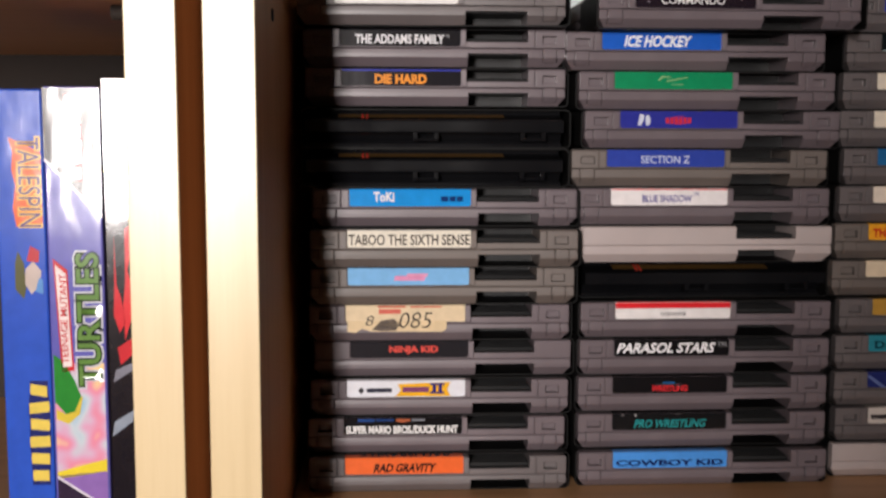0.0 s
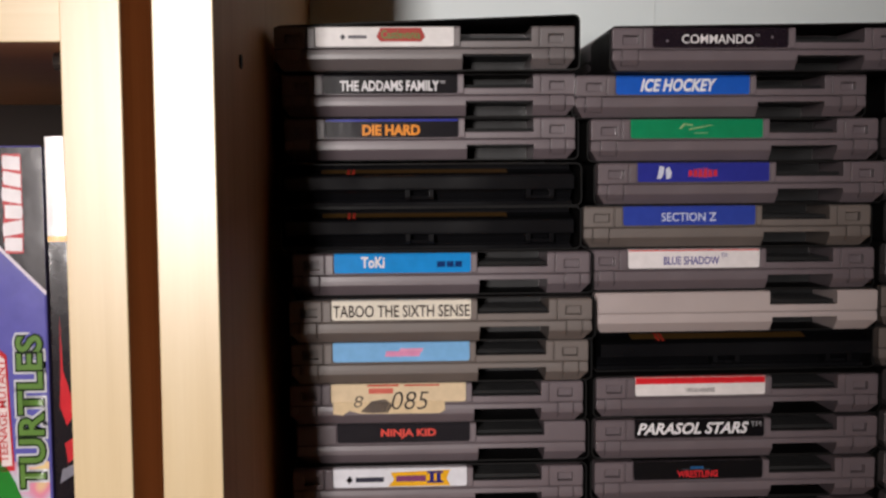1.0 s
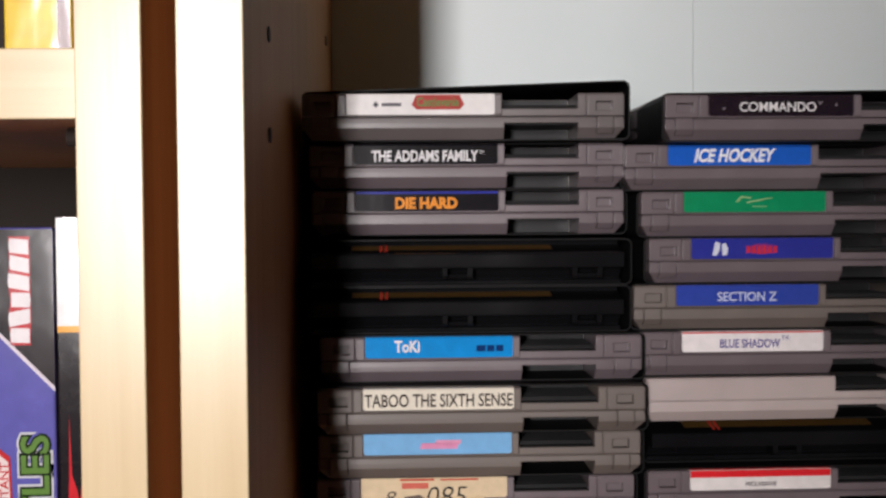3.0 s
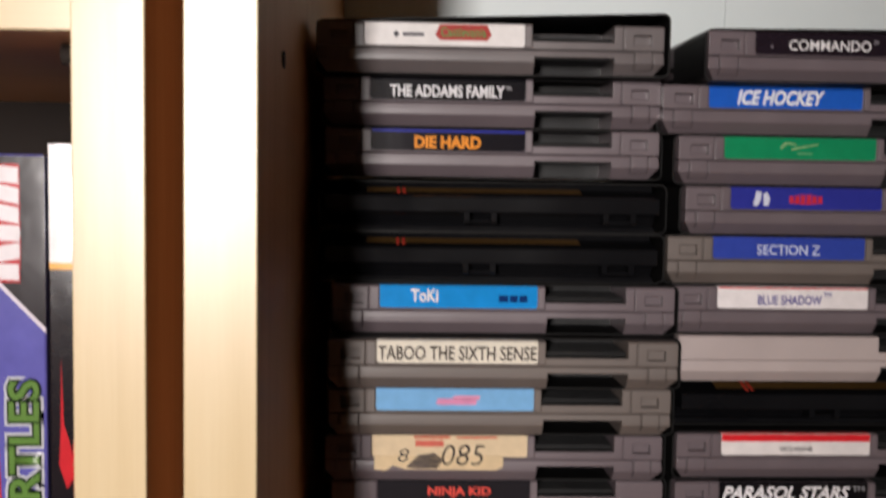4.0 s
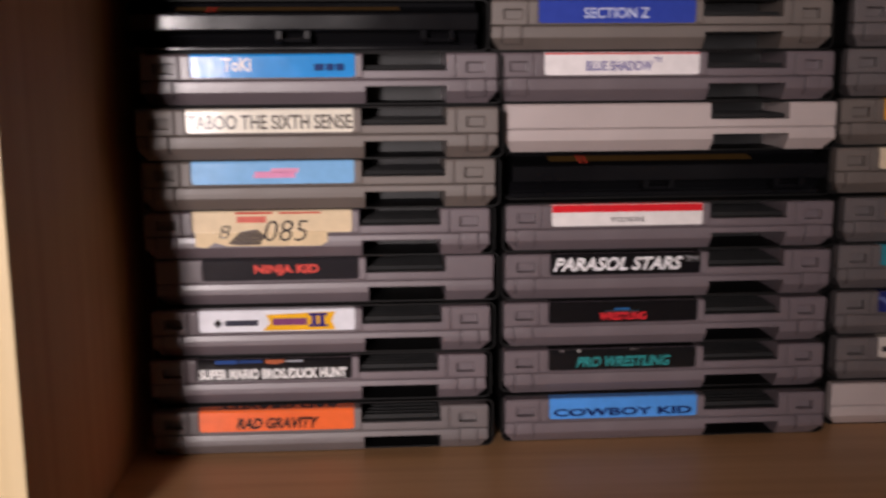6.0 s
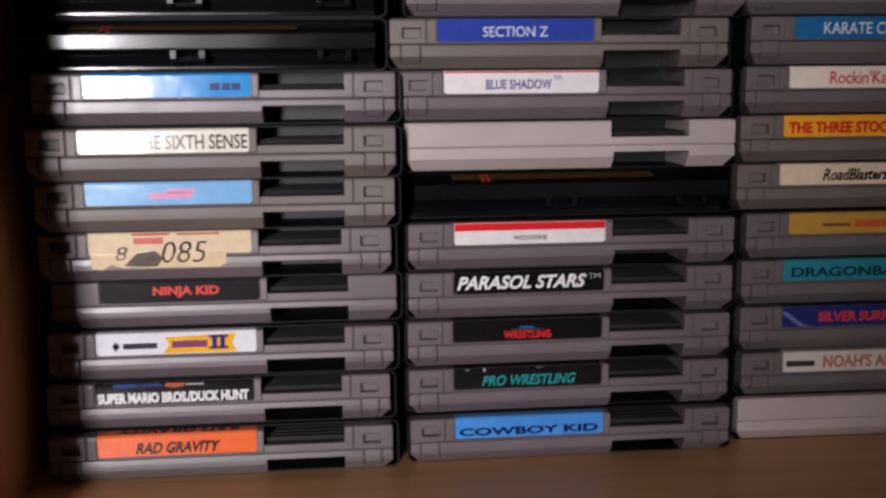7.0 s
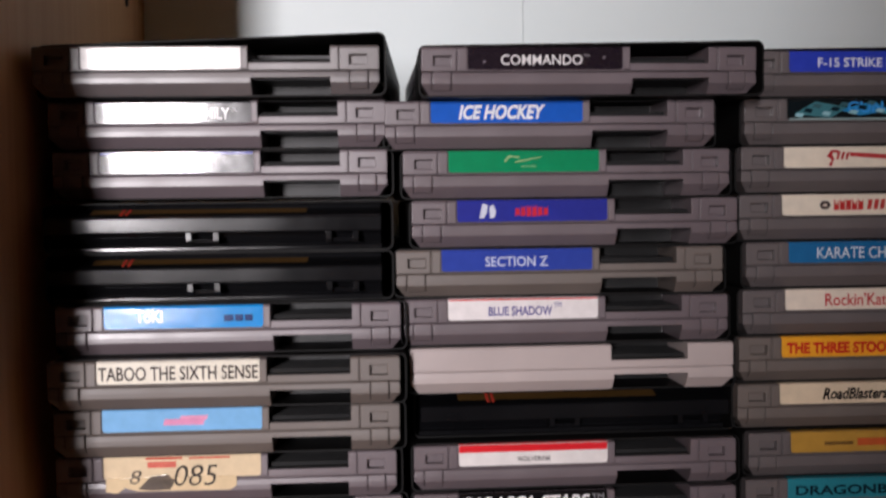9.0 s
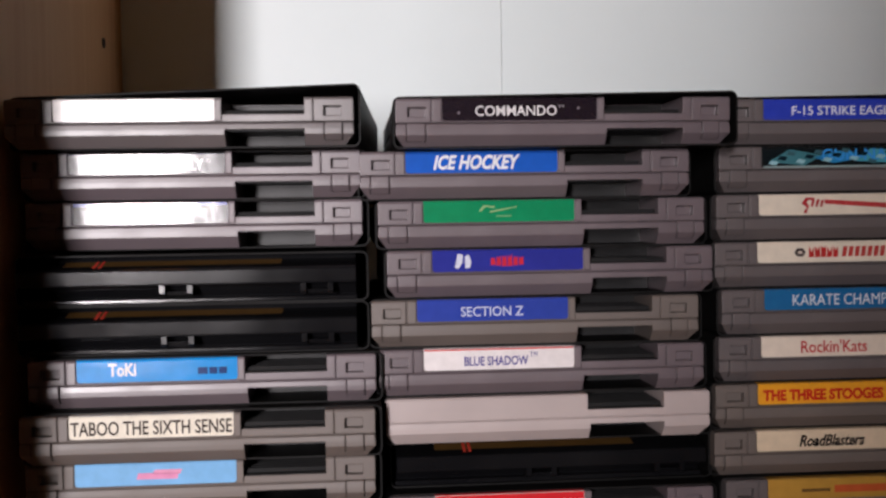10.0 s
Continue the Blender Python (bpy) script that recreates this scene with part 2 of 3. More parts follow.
case = thing("bookcase", 0.35, 0.55, 0.0, "pale birch bookcase holding stacked game cartridges", "bookcase", "bookcases side by side")
case.location = (0, 0, 0)
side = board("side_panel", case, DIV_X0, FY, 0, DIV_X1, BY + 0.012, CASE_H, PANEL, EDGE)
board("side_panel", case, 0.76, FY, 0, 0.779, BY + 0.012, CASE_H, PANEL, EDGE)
for z in (0.09, 0.42, 0.72, SHELF, 1.42, 1.72, CASE_H):
    board("shelf_board", case, DIV_X1 + 0.0003, FY + 0.004, z - 0.019, 0.7597, BY - 0.0005, z, BOARD, EDGE_X)
SEAM = 0.178
part("back_panel", box_bm(DIV_X1 + 0.0003, BY, 0.02, SEAM - 0.00012, BY + 0.004, CASE_H - 0.02), BACKING, case, "white hardboard back panel")
part("back_panel", box_bm(SEAM + 0.00012, BY, 0.02, 0.7597, BY + 0.004, CASE_H - 0.02), BACKING, case, "white hardboard back panel")


def pin_holes(face_x, sgn, parent, ys, zs):
    for y in ys:
        for z in zs:
            bm = bmesh.new()
            bmesh.ops.create_cone(bm, cap_ends=True, segments=14, radius1=0.0025, radius2=0.0025, depth=0.0006, matrix=pose(face_x + sgn * 0.0002, y, z, 0, 90, 0))
            part("pin_hole", bm, PIN_AND_SHADE, parent)


pin_holes(DIV_X1, 1, side, (0.452, 0.664), (1.252, 1.220, 1.284, 1.316))

case2 = thing("bookcase", 0, 0, 0, "pale birch bookcase holding boxed video games", "bookcase", "bookcases side by side")
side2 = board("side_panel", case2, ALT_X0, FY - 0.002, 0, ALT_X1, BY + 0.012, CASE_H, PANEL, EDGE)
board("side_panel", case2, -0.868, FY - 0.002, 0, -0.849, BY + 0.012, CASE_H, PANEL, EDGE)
for z in (0.09, 0.42, 0.72, SHELF, 1.2402, 1.52, 1.76, CASE_H):
    board("shelf_board", case2, -0.8487, FY + 0.0005, z - 0.019, ALT_X0 - 0.0003, BY - 0.0005, z, BOARD, EDGE_X)
# shade deep behind the boxes is put into this panel's colour
part("back_panel", box_bm(-0.8487, BY, 0.02, ALT_X0 - 0.0003, BY + 0.004, CASE_H - 0.02), PIN_AND_SHADE, case2, "back panel coloured near-black for the shade behind the boxes")
bm = bmesh.new()
bmesh.ops.create_cone(bm, cap_ends=True, segments=14, radius1=0.0028, radius2=0.0022, depth=0.012, matrix=pose(ALT_X0 - 0.006, 0.432, 1.2182, 0, 90, 0))
part("shelf_pin", bm, PIN_AND_SHADE, case2, "dark metal shelf pin")

# ---------------------------------------------------------------- cartridges
CW, CD, CH, PITCH = 0.1205, 0.133, 0.0171, 0.01796
LX0, LX1, LZ0 = 0.0162, 0.0722, 0.0091


def relief(xs, zs, depth_at, back, chamfer):
    """A block whose front is a relief of rectangular cells, each at its own depth; the lower front edge and corners are chamfered."""
    bm = bmesh.new()
    nx, nz = len(xs) - 1, len(zs) - 1
    d = [[depth_at((xs[i] + xs[i + 1]) / 2, (zs[j] + zs[j + 1]) / 2) for j in range(nz)] for i in range(nx)]

    def quad(*p):
        bm.faces.new([bm.verts.new(q) for q in p])
    for i in range(nx):
        for j in range(nz):
            x0, x1, z0, z1, y = xs[i], xs[i + 1], zs[j], zs[j + 1], d[i][j]
            quad((x0, y, z0), (x1, y, z0), (x1, y, z1), (x0, y, z1))
            for ii, x in ((i - 1, x0), (i + 1, x1)):
                o = d[ii][j] if 0 <= ii < nx else back
                if o > y:
                    quad((x, y, z0), (x, o, z0), (x, o, z1), (x, y, z1))
            for jj, z in ((j - 1, z0), (j + 1, z1)):
                o = d[i][jj] if 0 <= jj < nz else back
                if o > y:
                    quad((x0, y, z), (x1, y, z), (x1, o, z), (x0, o, z))
    quad((xs[0], back, zs[0]), (xs[0], back, zs[-1]), (xs[-1], back, zs[-1]), (xs[-1], back, zs[0]))
    h = zs[-1]
    for v in bm.verts:
        low = max(0.0, chamfer - v.co.z)
        top = max(0.0, v.co.z - (h - 0.0008))
        if v.co.y < 0.02:
            v.co.y += low * 0.9 + top * 0.6
        if v.co.x < xs[0] + 1e-6:
            v.co.x += low * 0.75 + top * 0.5
        if v.co.x > xs[-1] - 1e-6:
            v.co.x -= low * 0.75 + top * 0.5
    bmesh.ops.remove_doubles(bm, verts=bm.verts[:], dist=1e-6)
    bmesh.ops.recalc_face_normals(bm, faces=bm.faces[:])
    return bm


def mm(*v):
    return [q / 1000 for q in v]


NX0, NX1 = 0.0744, 0.1032     # the finger notches


def upper_depth(plain):
    def f(x, z):
        z += 0.0086
        if NX0 < x < NX1 and z > 0.0113:
            return 0.026
        if plain == 2:
            return 0.0
        if LX0 < x < LX1 and z > LZ0 - 0.0002:
            return 0.0005
        if LX1 < x < NX0 and z > 0.0090:
            return -0.0005
        if plain == 0:
            for a, b in ((0.0043, 0.0108), (0.1100, 0.1162)):
                if a < x < b and 0.0106 < z < 0.0140:
                    return 0.0028
            if 0.0125 < x < 0.0131 or 0.1062 < x < 0.1066:
                return 0.0007
        return 0.0
    return f


def lower_depth(plain):
    def f(x, z):
        if NX0 + 0.001 < x < NX1 and z < 0.0060:
            return 0.026
        if plain == 0:
            for a, b in ((0.0036, 0.0108), (0.1100, 0.1168)):
                if a < x < b and z > 0.0020:
                    return -0.0005 if a + 0.0004 < x < b - 0.0004 else 0.0008
        return 0.0003 if z > 0.0080 else 0.0
    return f


XS = mm(0, 4.3, 10.8, 12.5, 13.1) + [LX0, LX1, NX0, NX1] + mm(106.2, 106.6, 110.0, 116.2) + [CW]
XL = mm(0, 3.6, 4.0, 10.4, 10.8) + [NX0 + 0.001, NX1] + mm(110.0, 110.4, 116.4, 116.8) + [CW]
ZU = mm(0, 0.5, 2.0, 2.7, 5.4, 7.7) + [CH - 0.0086]
ZL = mm(0, 2.0, 4.2, 6.0, 8.0, 8.45)


def mesh_of(bm, mat):
    me = bpy.data.meshes.new("shell")
    bm.to_mesh(me)
    bm.free()
    me.materials.append(mat)
    return me


def shells(plain, mat):
    up = relief(XS, ZU, upper_depth(plain), CD, 0)
    bmesh.ops.translate(up, verts=up.verts[:], vec=(0, 0, 0.0086))
    return mesh_of(up, mat), mesh_of(relief(XL, ZL, lower_depth(plain), CD, 0.0042), mat)


SHELLS = {(p, k): shells(p, m) for p in (0, 1) for k, m in enumerate(GREY)}
SHELLS[2, 0] = shells(2, BEIGE)


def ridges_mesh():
    """The floor of a finger notch, one sheet with raised ribs, coloured near-black for the shade there."""
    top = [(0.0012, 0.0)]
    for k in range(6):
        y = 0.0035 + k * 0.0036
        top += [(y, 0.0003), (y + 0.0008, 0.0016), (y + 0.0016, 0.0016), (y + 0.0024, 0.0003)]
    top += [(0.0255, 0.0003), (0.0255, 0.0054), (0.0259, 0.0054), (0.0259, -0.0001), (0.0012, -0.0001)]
    return mesh_of(prism(top, "x", NX0 + 0.0003, NX1 - 0.0003), NOTCH_SHADE)


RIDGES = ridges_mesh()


# sheet added in the lower notch, its dark colour standing for shade
def under_shade_mesh():
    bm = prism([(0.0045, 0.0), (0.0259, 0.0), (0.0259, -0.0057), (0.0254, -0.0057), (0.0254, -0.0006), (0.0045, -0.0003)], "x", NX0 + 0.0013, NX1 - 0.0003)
    return mesh_of(bm, NOTCH_SHADE)


UNDER_SHADE = under_shade_mesh()


def sleeve_mesh(rise, r=0.0026, t=0.0006):
    """A thin open-ended dust sleeve with rounded corners, its mouth sagging open a little at one side."""
    x0, x1, z0, z1 = -0.0010, CW + 0.0024, -0.0004, CH + 0.0004

    def loop(rad, lift):
        pts = []
        for cx, cz, a0 in ((x1 - r, z1 - r, 0), (x0 + r, z1 - r, 90), (x0 + r, z0 + r, 180), (x1 - r, z0 + r, 270)):
            for k in range(5):
                q = radians(a0 + k * 22.5)
                pts.append((cx + rad * math.cos(q), cz + rad * math.sin(q) + (lift if a0 == 0 else lift * 0.25 if a0 == 90 else 0)))
        return pts
    bm = bmesh.new()
    rings = [[bm.verts.new((p[0], y, p[1])) for p in loop(rad, lift)] for rad, y, lift in ((r, 0, rise), (r - t, 0, rise), (r - t, 0.128, rise * 0.4), (r, 0.128, rise * 0.4))]
    k = len(rings[0])
    for p, q in ((0, 1), (1, 2), (2, 3), (3, 0)):
        for i in range(k):
            bm.faces.new((rings[p][i], rings[q][i], rings[q][(i + 1) % k], rings[p][(i + 1) % k]))
    bm.faces.new(rings[3])
    bmesh.ops.recalc_face_normals(bm, faces=bm.faces[:])
    return mesh_of(bm, SLEEVE)


SLEEVE_MESH, LOOSE_SLEEVE, SLACK_SLEEVE = sleeve_mesh(0.0), sleeve_mesh(0.0044), sleeve_mesh(0.0016)
GROUPS = {1: "stack of cartridges beside the divider", 2: "middle stack of cartridges", 3: "third stack of cartridges"}


def row_z(col, row):
    """Height of a cartridge's underside: the upper parts of two stacks ride a little higher."""
    lift = 0.0012 if col == 1 and row > 10 else 0.0007 if col == 3 and row > 5 else 0
    return SHELF + 0.0005 + PITCH * (row - 1) + lift


def turn_of(col, row):
    """The stacks stand a little askew on the shelf."""
    base = {1: 0.4 if row > 10 else 1.0, 2: 0.6 if row in (9, 12) else 1.5, 3: 0.5}[col]
    return base + random.uniform(-0.25, 0.25)


def add_sleeve(col, row, x, y, yaw):
    ob = new("dust_sleeve", (LOOSE_SLEEVE if col == 1 else SLACK_SLEEVE) if row == 13 else SLEEVE_MESH)
    setback = random.uniform(0.003, 0.006)
    if row == 13:
        # the sleeves on top sit askew
        ob.matrix_world = pose(x + CW, y + 0.002, row_z(col, row), 0, 0, -2.6 if col == 1 else 0.4) @ pose(-CW, 0, 0)
    else:
        ob.matrix_world = pose(x, y + setback, row_z(col, row), 0, 0, yaw)
    tagged(ob, "thin black plastic dust sleeve around a cartridge", "sleeve", "dust sleeves in the stacks")


def sticker_bm(wrap=0.012, foot=LZ0 + 0.0001, rad=0.0011):
    """A sticker with rounded corners, folded over the upper front edge."""
    top, t, r = CH + 0.0001, 0.00015, 0.0009
    a, b = LX0 + 0.0003, LX1 - 0.0003
    front = [(b, top - r), (a, top - r)]
    for cx, q0 in ((a + rad, 180), (b - rad, 270)):
        front += [(cx + rad * math.cos(radians(q0 + k * 22.5)), foot + rad + rad * math.sin(radians(q0 + k * 22.5))) for k in range(5)]
    bm = prism(front, "y", 0.0004, 0.00055)
    prof = [(0.0004, top - r), (0.0004 + r * 0.35, top - r * 0.3), (0.0004 + r, top), (wrap, top), (wrap, top - t), (0.0005 + r, top - t), (0.0005 + r * 0.5, top - r * 0.45), (0.00055, top - r)]
    prism(prof, "x", a, b, bm)
    bmesh.ops.remove_doubles(bm, verts=bm.verts[:], dist=1e-6)
    return bm


LW = LX1 - LX0


def sx(u):
    return LX0 + u * LW


TONES = {1: (1, 0, 0, 0, 0, 2, 2, 0, 0, 0, 0, 0, 1), 2: (0, 0, 0, 0, 0, 0, 0, 0, 2, 0, 0, 0, 0), 3: (0, 1, 1, 1, 1, 2, 2, 1, 1, 1, 1, 1, 1)}     # shade of grey, shelf up


def cartridge(col, row, x, y, label, paper, marks=(), plain=0):
    """A grey game cartridge lying flat, its end sticker to the front. marks: what is printed on the sticker."""
    yaw = turn_of(col, row)
    ob = thing("game_cartridge", x, y, row_z(col, row), label, "game cartridge", GROUPS[col], yaw)
    up, low = SHELLS[plain, 0 if plain == 2 else TONES[col][row - 1]]
    shared("upper_shell", up, ob)
    shared("lower_shell", low, ob)
    # dark linings put the shade of both notches into colour
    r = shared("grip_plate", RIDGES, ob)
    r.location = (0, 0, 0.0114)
    u = shared("grip_plate", UNDER_SHADE, ob)
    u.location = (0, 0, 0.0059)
    add_sleeve(col, row, x, y, yaw)
    if paper:
        st = part("sticker", sticker_bm(), ink(*paper), ob)
        for m in marks:
            kind, args = m[0], m[1:]
            if kind == "text":
                s, u0, u1, v0, v1, c, bold, slant = args[:8]
                lettering(s, sx(u0), sx(u1), LZ0 + v0 * 0.0078, LZ0 + v1 * 0.0078, -0.00026 if v0 < 0 else 0.00018, ink(*c), st, bold, slant)
            elif kind == "bar":
                u0, u1, v0, v1, c = args
                part("print_bar", box_bm(sx(u0), 0.00024, LZ0 + v0 * 0.0078, sx(u1), 0.00042, LZ0 + v1 * 0.0078), ink(*c), st)
            elif kind == "slant":
                u0, u1, v0, v1, c = args
                k = 0.0006
                part("print_shape", prism([(sx(u0), LZ0 + v0 * 0.0078), (sx(u1) - k, LZ0 + v0 * 0.0078), (sx(u1), LZ0 + v1 * 0.0078), (sx(u0) + k, LZ0 + v1 * 0.0078)], "y", 0.00030, 0.00042), ink(*c), st)
            elif kind == "top":
                u0, u1, y0, y1, c = args
                part("print_bar", box_bm(sx(u0), y0, CH + 0.00005, sx(u1), y1, CH + (0.00016 if c in (INK, (222, 44, 52)) else 0.00022)), ink(*c), st)
            elif kind == "toptext":
                word, u0, u1, y0, y1, c = args
                top_lettering(word, sx(u0), sx(u1), y0, y1, CH + 0.00022, ink(*c), st)
            elif kind == "poly":
                pts, c, *proud = args
                fore = -0.0002 if proud else 0.00032
                part("print_shape", prism([(sx(u), LZ0 + v * 0.0078) for u, v in pts], "y", fore, 0.00042), ink(*c), st)
    return ob


def black_cartridge(col, row, x, y):
    """A glossy black cartridge with a rounded rail, two hanging clips and a gold sticker on its sloping top."""
    yaw = turn_of(col, row)
    ob = thing("game_cartridge", x, y, row_z(col, row), "glossy black cartridge with a gold sticker on top", "game cartridge", GROUPS[col], yaw)
    prof = [(0.0110, 0.0006), (0.0105, 0.0024), (0.0060, 0.0066), (0.0010, 0.0067), (0.0003, 0.0069), (0.00017, 0.0074), (0, 0.0118), (0.0003, 0.0123), (0.0012, 0.0127), (0.0022, 0.0129), (0.012, 0.0150), (0.013, 0.0169), (CD, 0.0169), (CD, 0.0006)]
    bm = prism(prof, "x", 0.0015, 0.1185)
    part("body", bm, BLACK, ob)
    part("base_plate", box_bm(0.001, 0.0075, 0, 0.119, CD - 0.002, 0.0020, 0.0006), BLACK, ob)
    for a, w in ((0.050, 0.0115), (0.099, 0.0115)):
        bm = prism([(0.0008, 0.0080), (0.0008, 0.0040), (0.0016, 0.0029), (0.0072, 0.0028), (0.0072, 0.0082)], "x", a, a + 0.0020)
        prism([(0.0008, 0.0080), (0.0008, 0.0040), (0.0016, 0.0029), (0.0072, 0.0028), (0.0072, 0.0082)], "x", a + w - 0.0020, a + w, bm)
        prism([(0.0030, 0.0044), (0.0036, 0.0030), (0.0074, 0.0028), (0.0074, 0.0044)], "x", a + 0.0018, a + w - 0.0018, bm)
        part("clip", bm, BLACK, ob)
    st = part("sticker", prism([(0.0030, 0.01302), (0.0118, 0.01508), (0.0118, 0.0148), (0.0030, 0.0127)], "x", 0.016, 0.092), GOLD, ob, "gold sticker with two red stripes")
    for a in (0.0265, 0.0285):
        part("red_stripe", prism([(0.0031, 0.01309), (0.0117, 0.01515), (0.0117, 0.01490), (0.0031, 0.01284)], "x", a, a + 0.0012), ink(205, 70, 55), st)
    add_sleeve(col, row, x, y + 0.002, yaw)
    return ob


WHITE, CREAM, INK = (236, 232, 230), (226, 208, 178), (22, 20, 24)
C1, C2, C3 = 0.506, 0.5165, 0.526
# first stack, from the shelf up
cartridge(1, 1, -0.0137, C1 + 0.0015, "grey cartridge with an orange end sticker and black title", (232, 104, 52),
          [("text", "RAD GRAVITY", 0.24, 0.77, 0.12, 0.66, INK, 0.035, 0.3), ("toptext", "RAD GRAVITY", 0.12, 0.88, 0.0012, 0.0062, INK)])
cartridge(1, 2, -0.0143, C1 + 0.0055, "grey cartridge with a black end sticker and white title", (20, 19, 22),
          [("text", "SUPER MARIO BROS./DUCK HUNT", 0.02, 0.96, 0.06, 0.56, (228, 226, 224), 0.05, 0), ("bar", 0.12, 0.26, 0.8, 0.98, (42, 72, 130)), ("bar", 0.27, 0.42, 0.82, 0.98, (36, 60, 110)),
           ("poly", [(0.44, 0.8), (0.5, 0.74), (0.56, 0.82), (0.56, 0.97), (0.44, 0.97)], (168, 92, 62)), ("bar", 0.57, 0.68, 0.84, 0.94, (150, 152, 160))])
cartridge(1, 3, -0.0129, C1 + 0.0055, "grey cartridge with a white end sticker and yellow banner", (226, 226, 232),
          [("poly", [(0.10, 0.42), (0.125, 0.2), (0.15, 0.42), (0.125, 0.64)], INK), ("bar", 0.17, 0.38, 0.3, 0.56, (58, 58, 70)),
           ("poly", [(0.41, 0.05), (0.87, 0.05), (0.845, 0.45), (0.87, 0.9), (0.43, 0.8), (0.455, 0.42)], (236, 176, 40)),
           ("bar", 0.47, 0.69, 0.3, 0.62, (128, 70, 110)), ("bar", 0.72, 0.75, 0.2, 0.85, (52, 48, 120)), ("bar", 0.77, 0.80, 0.2, 0.85, (52, 48, 120)), ("bar", 0.70, 0.82, 0.72, 0.85, (52, 48, 120)), ("bar", 0.70, 0.82, 0.2, 0.32, (52, 48, 120))])
cartridge(1, 4, -0.0113, C1 + 0.009, "smooth grey cartridge with a black end sticker and red title", (38, 36, 40),
          [("text", "NINJA KID", 0.33, 0.74, 0.22, 0.74, (232, 88, 78), 0.035, 0)], plain=1)
cartridge(1, 5, -0.0132, C1 + 0.004, "grey cartridge with a torn, handwritten cream sticker", (224, 202, 168),
          [("poly", [(0.02, -0.55), (0.09, -0.62), (0.14, -0.38), (0.22, -0.55), (0.80, -0.58), (0.84, -0.40), (0.84, 0.06), (0.02, 0.06)], (222, 198, 160), 1),
           ("bar", 0.27, 0.50, 0.88, 0.98, (200, 84, 70)), ("bar", 0.54, 0.80, 0.88, 0.96, (200, 84, 70)), ("bar", 0.28, 0.46, 0.5, 0.78, (214, 112, 98)),
           ("poly", [(0.22, -0.45), (0.3, 0.1), (0.40, 0.2), (0.46, -0.1), (0.42, -0.5), (0.3, -0.52)], (108, 98, 92), 1),
           ("text", "8", 0.17, 0.24, -0.2, 0.4, (86, 82, 80), -0.012, 0.2), ("text", "085", 0.45, 0.72, -0.35, 0.6, (54, 52, 56), -0.012, 0.2)])
cartridge(1, 6, -0.0118, C1 - 0.0015, "grey cartridge with a light blue end sticker", (128, 182, 228), [("slant", 0.38, 0.64, 0.28, 0.56, (226, 150, 188)), ("slant", 0.48, 0.66, 0.5, 0.7, (232, 160, 192))])
cartridge(1, 7, -0.0115, C1 - 0.008, "grey cartridge with a cream sticker filled by its title", (232, 224, 208), [("text", "TABOO THE SIXTH SENSE", 0.015, 0.985, 0.16, 0.78, (66, 58, 54), 0.012, 0)])
cartridge(1, 8, -0.0110, C1 + 0.001, "grey cartridge with a bright blue end sticker", (28, 142, 218),
          [("text", "ToKi", 0.20, 0.37, 0.28, 0.86, (240, 232, 232), 0.03, 0), ("bar", 0.75, 0.81, 0.3, 0.6, (18, 52, 110)), ("bar", 0.82, 0.87, 0.3, 0.6, (18, 52, 110)), ("bar", 0.88, 0.93, 0.3, 0.6, (18, 52, 110))])
black_cartridge(1, 9, -0.0155, C1 + 0.001)
black_cartridge(1, 10, -0.0155, C1)
cartridge(1, 11, -0.0151, C1 + 0.016, "grey cartridge with a black sticker and orange title", (26, 24, 30), [("bar", 0.01, 0.99, 0.86, 0.98, (52, 58, 150)), ("text", "DIE HARD", 0.28, 0.71, 0.12, 0.7, (236, 150, 60), 0.05, 0)])
cartridge(1, 12, -0.0155, C1 + 0.0135, "grey cartridge with a black sticker and white title", (26, 25, 29), [("text", "THE ADDAMS FAMILY", 0.13, 0.86, 0.14, 0.70, (232, 230, 232), 0.03, 0), ("text", "TM", 0.865, 0.90, 0.5, 0.68, (210, 208, 210), 0, 0)])
cartridge(1, 13, -0.0173, C1 + 0.003, "grey cartridge with a glossy white end sticker", (236, 232, 230),
          [("poly", [(0.18, 0.5), (0.2, 0.34), (0.22, 0.5), (0.2, 0.66)], (70, 70, 76)), ("bar", 0.24, 0.37, 0.42, 0.58, (104, 102, 108)),
           ("poly", [(0.44, 0.5), (0.47, 0.26), (0.76, 0.26), (0.79, 0.5), (0.76, 0.96), (0.47, 0.96)], (176, 74, 70)), ("text", "Castlevania", 0.475, 0.755, 0.40, 0.84, (104, 140, 84), 0.02, 0)])
# middle stack
cartridge(2, 1, 0.1135, C2 - 0.0025, "grey cartridge with a sky blue sticker and dark title", (76, 148, 226), [("text", "COWBOY KID", 0.03, 0.96, 0.14, 0.52, (20, 34, 84), 0.035, 0)])
cartridge(2, 2, 0.1133, C2, "grey cartridge with a black sticker and teal title", (24, 24, 26), [("text", "PRO WRESTLING", 0.19, 0.82, 0.14, 0.66, (44, 142, 142), 0.03, 0.3), ("poly", [(0.08, 0.90), (0.11, 0.93), (0.10, 1.0), (0.08, 1.0)], (120, 112, 112)), ("poly", [(0.20, 0.86), (0.215, 0.88), (0.212, 1.0), (0.198, 1.0)], (190, 186, 180)), ("poly", [(0.55, 0.93), (0.60, 0.95), (0.60, 1.0), (0.55, 1.0)], (96, 90, 90))])
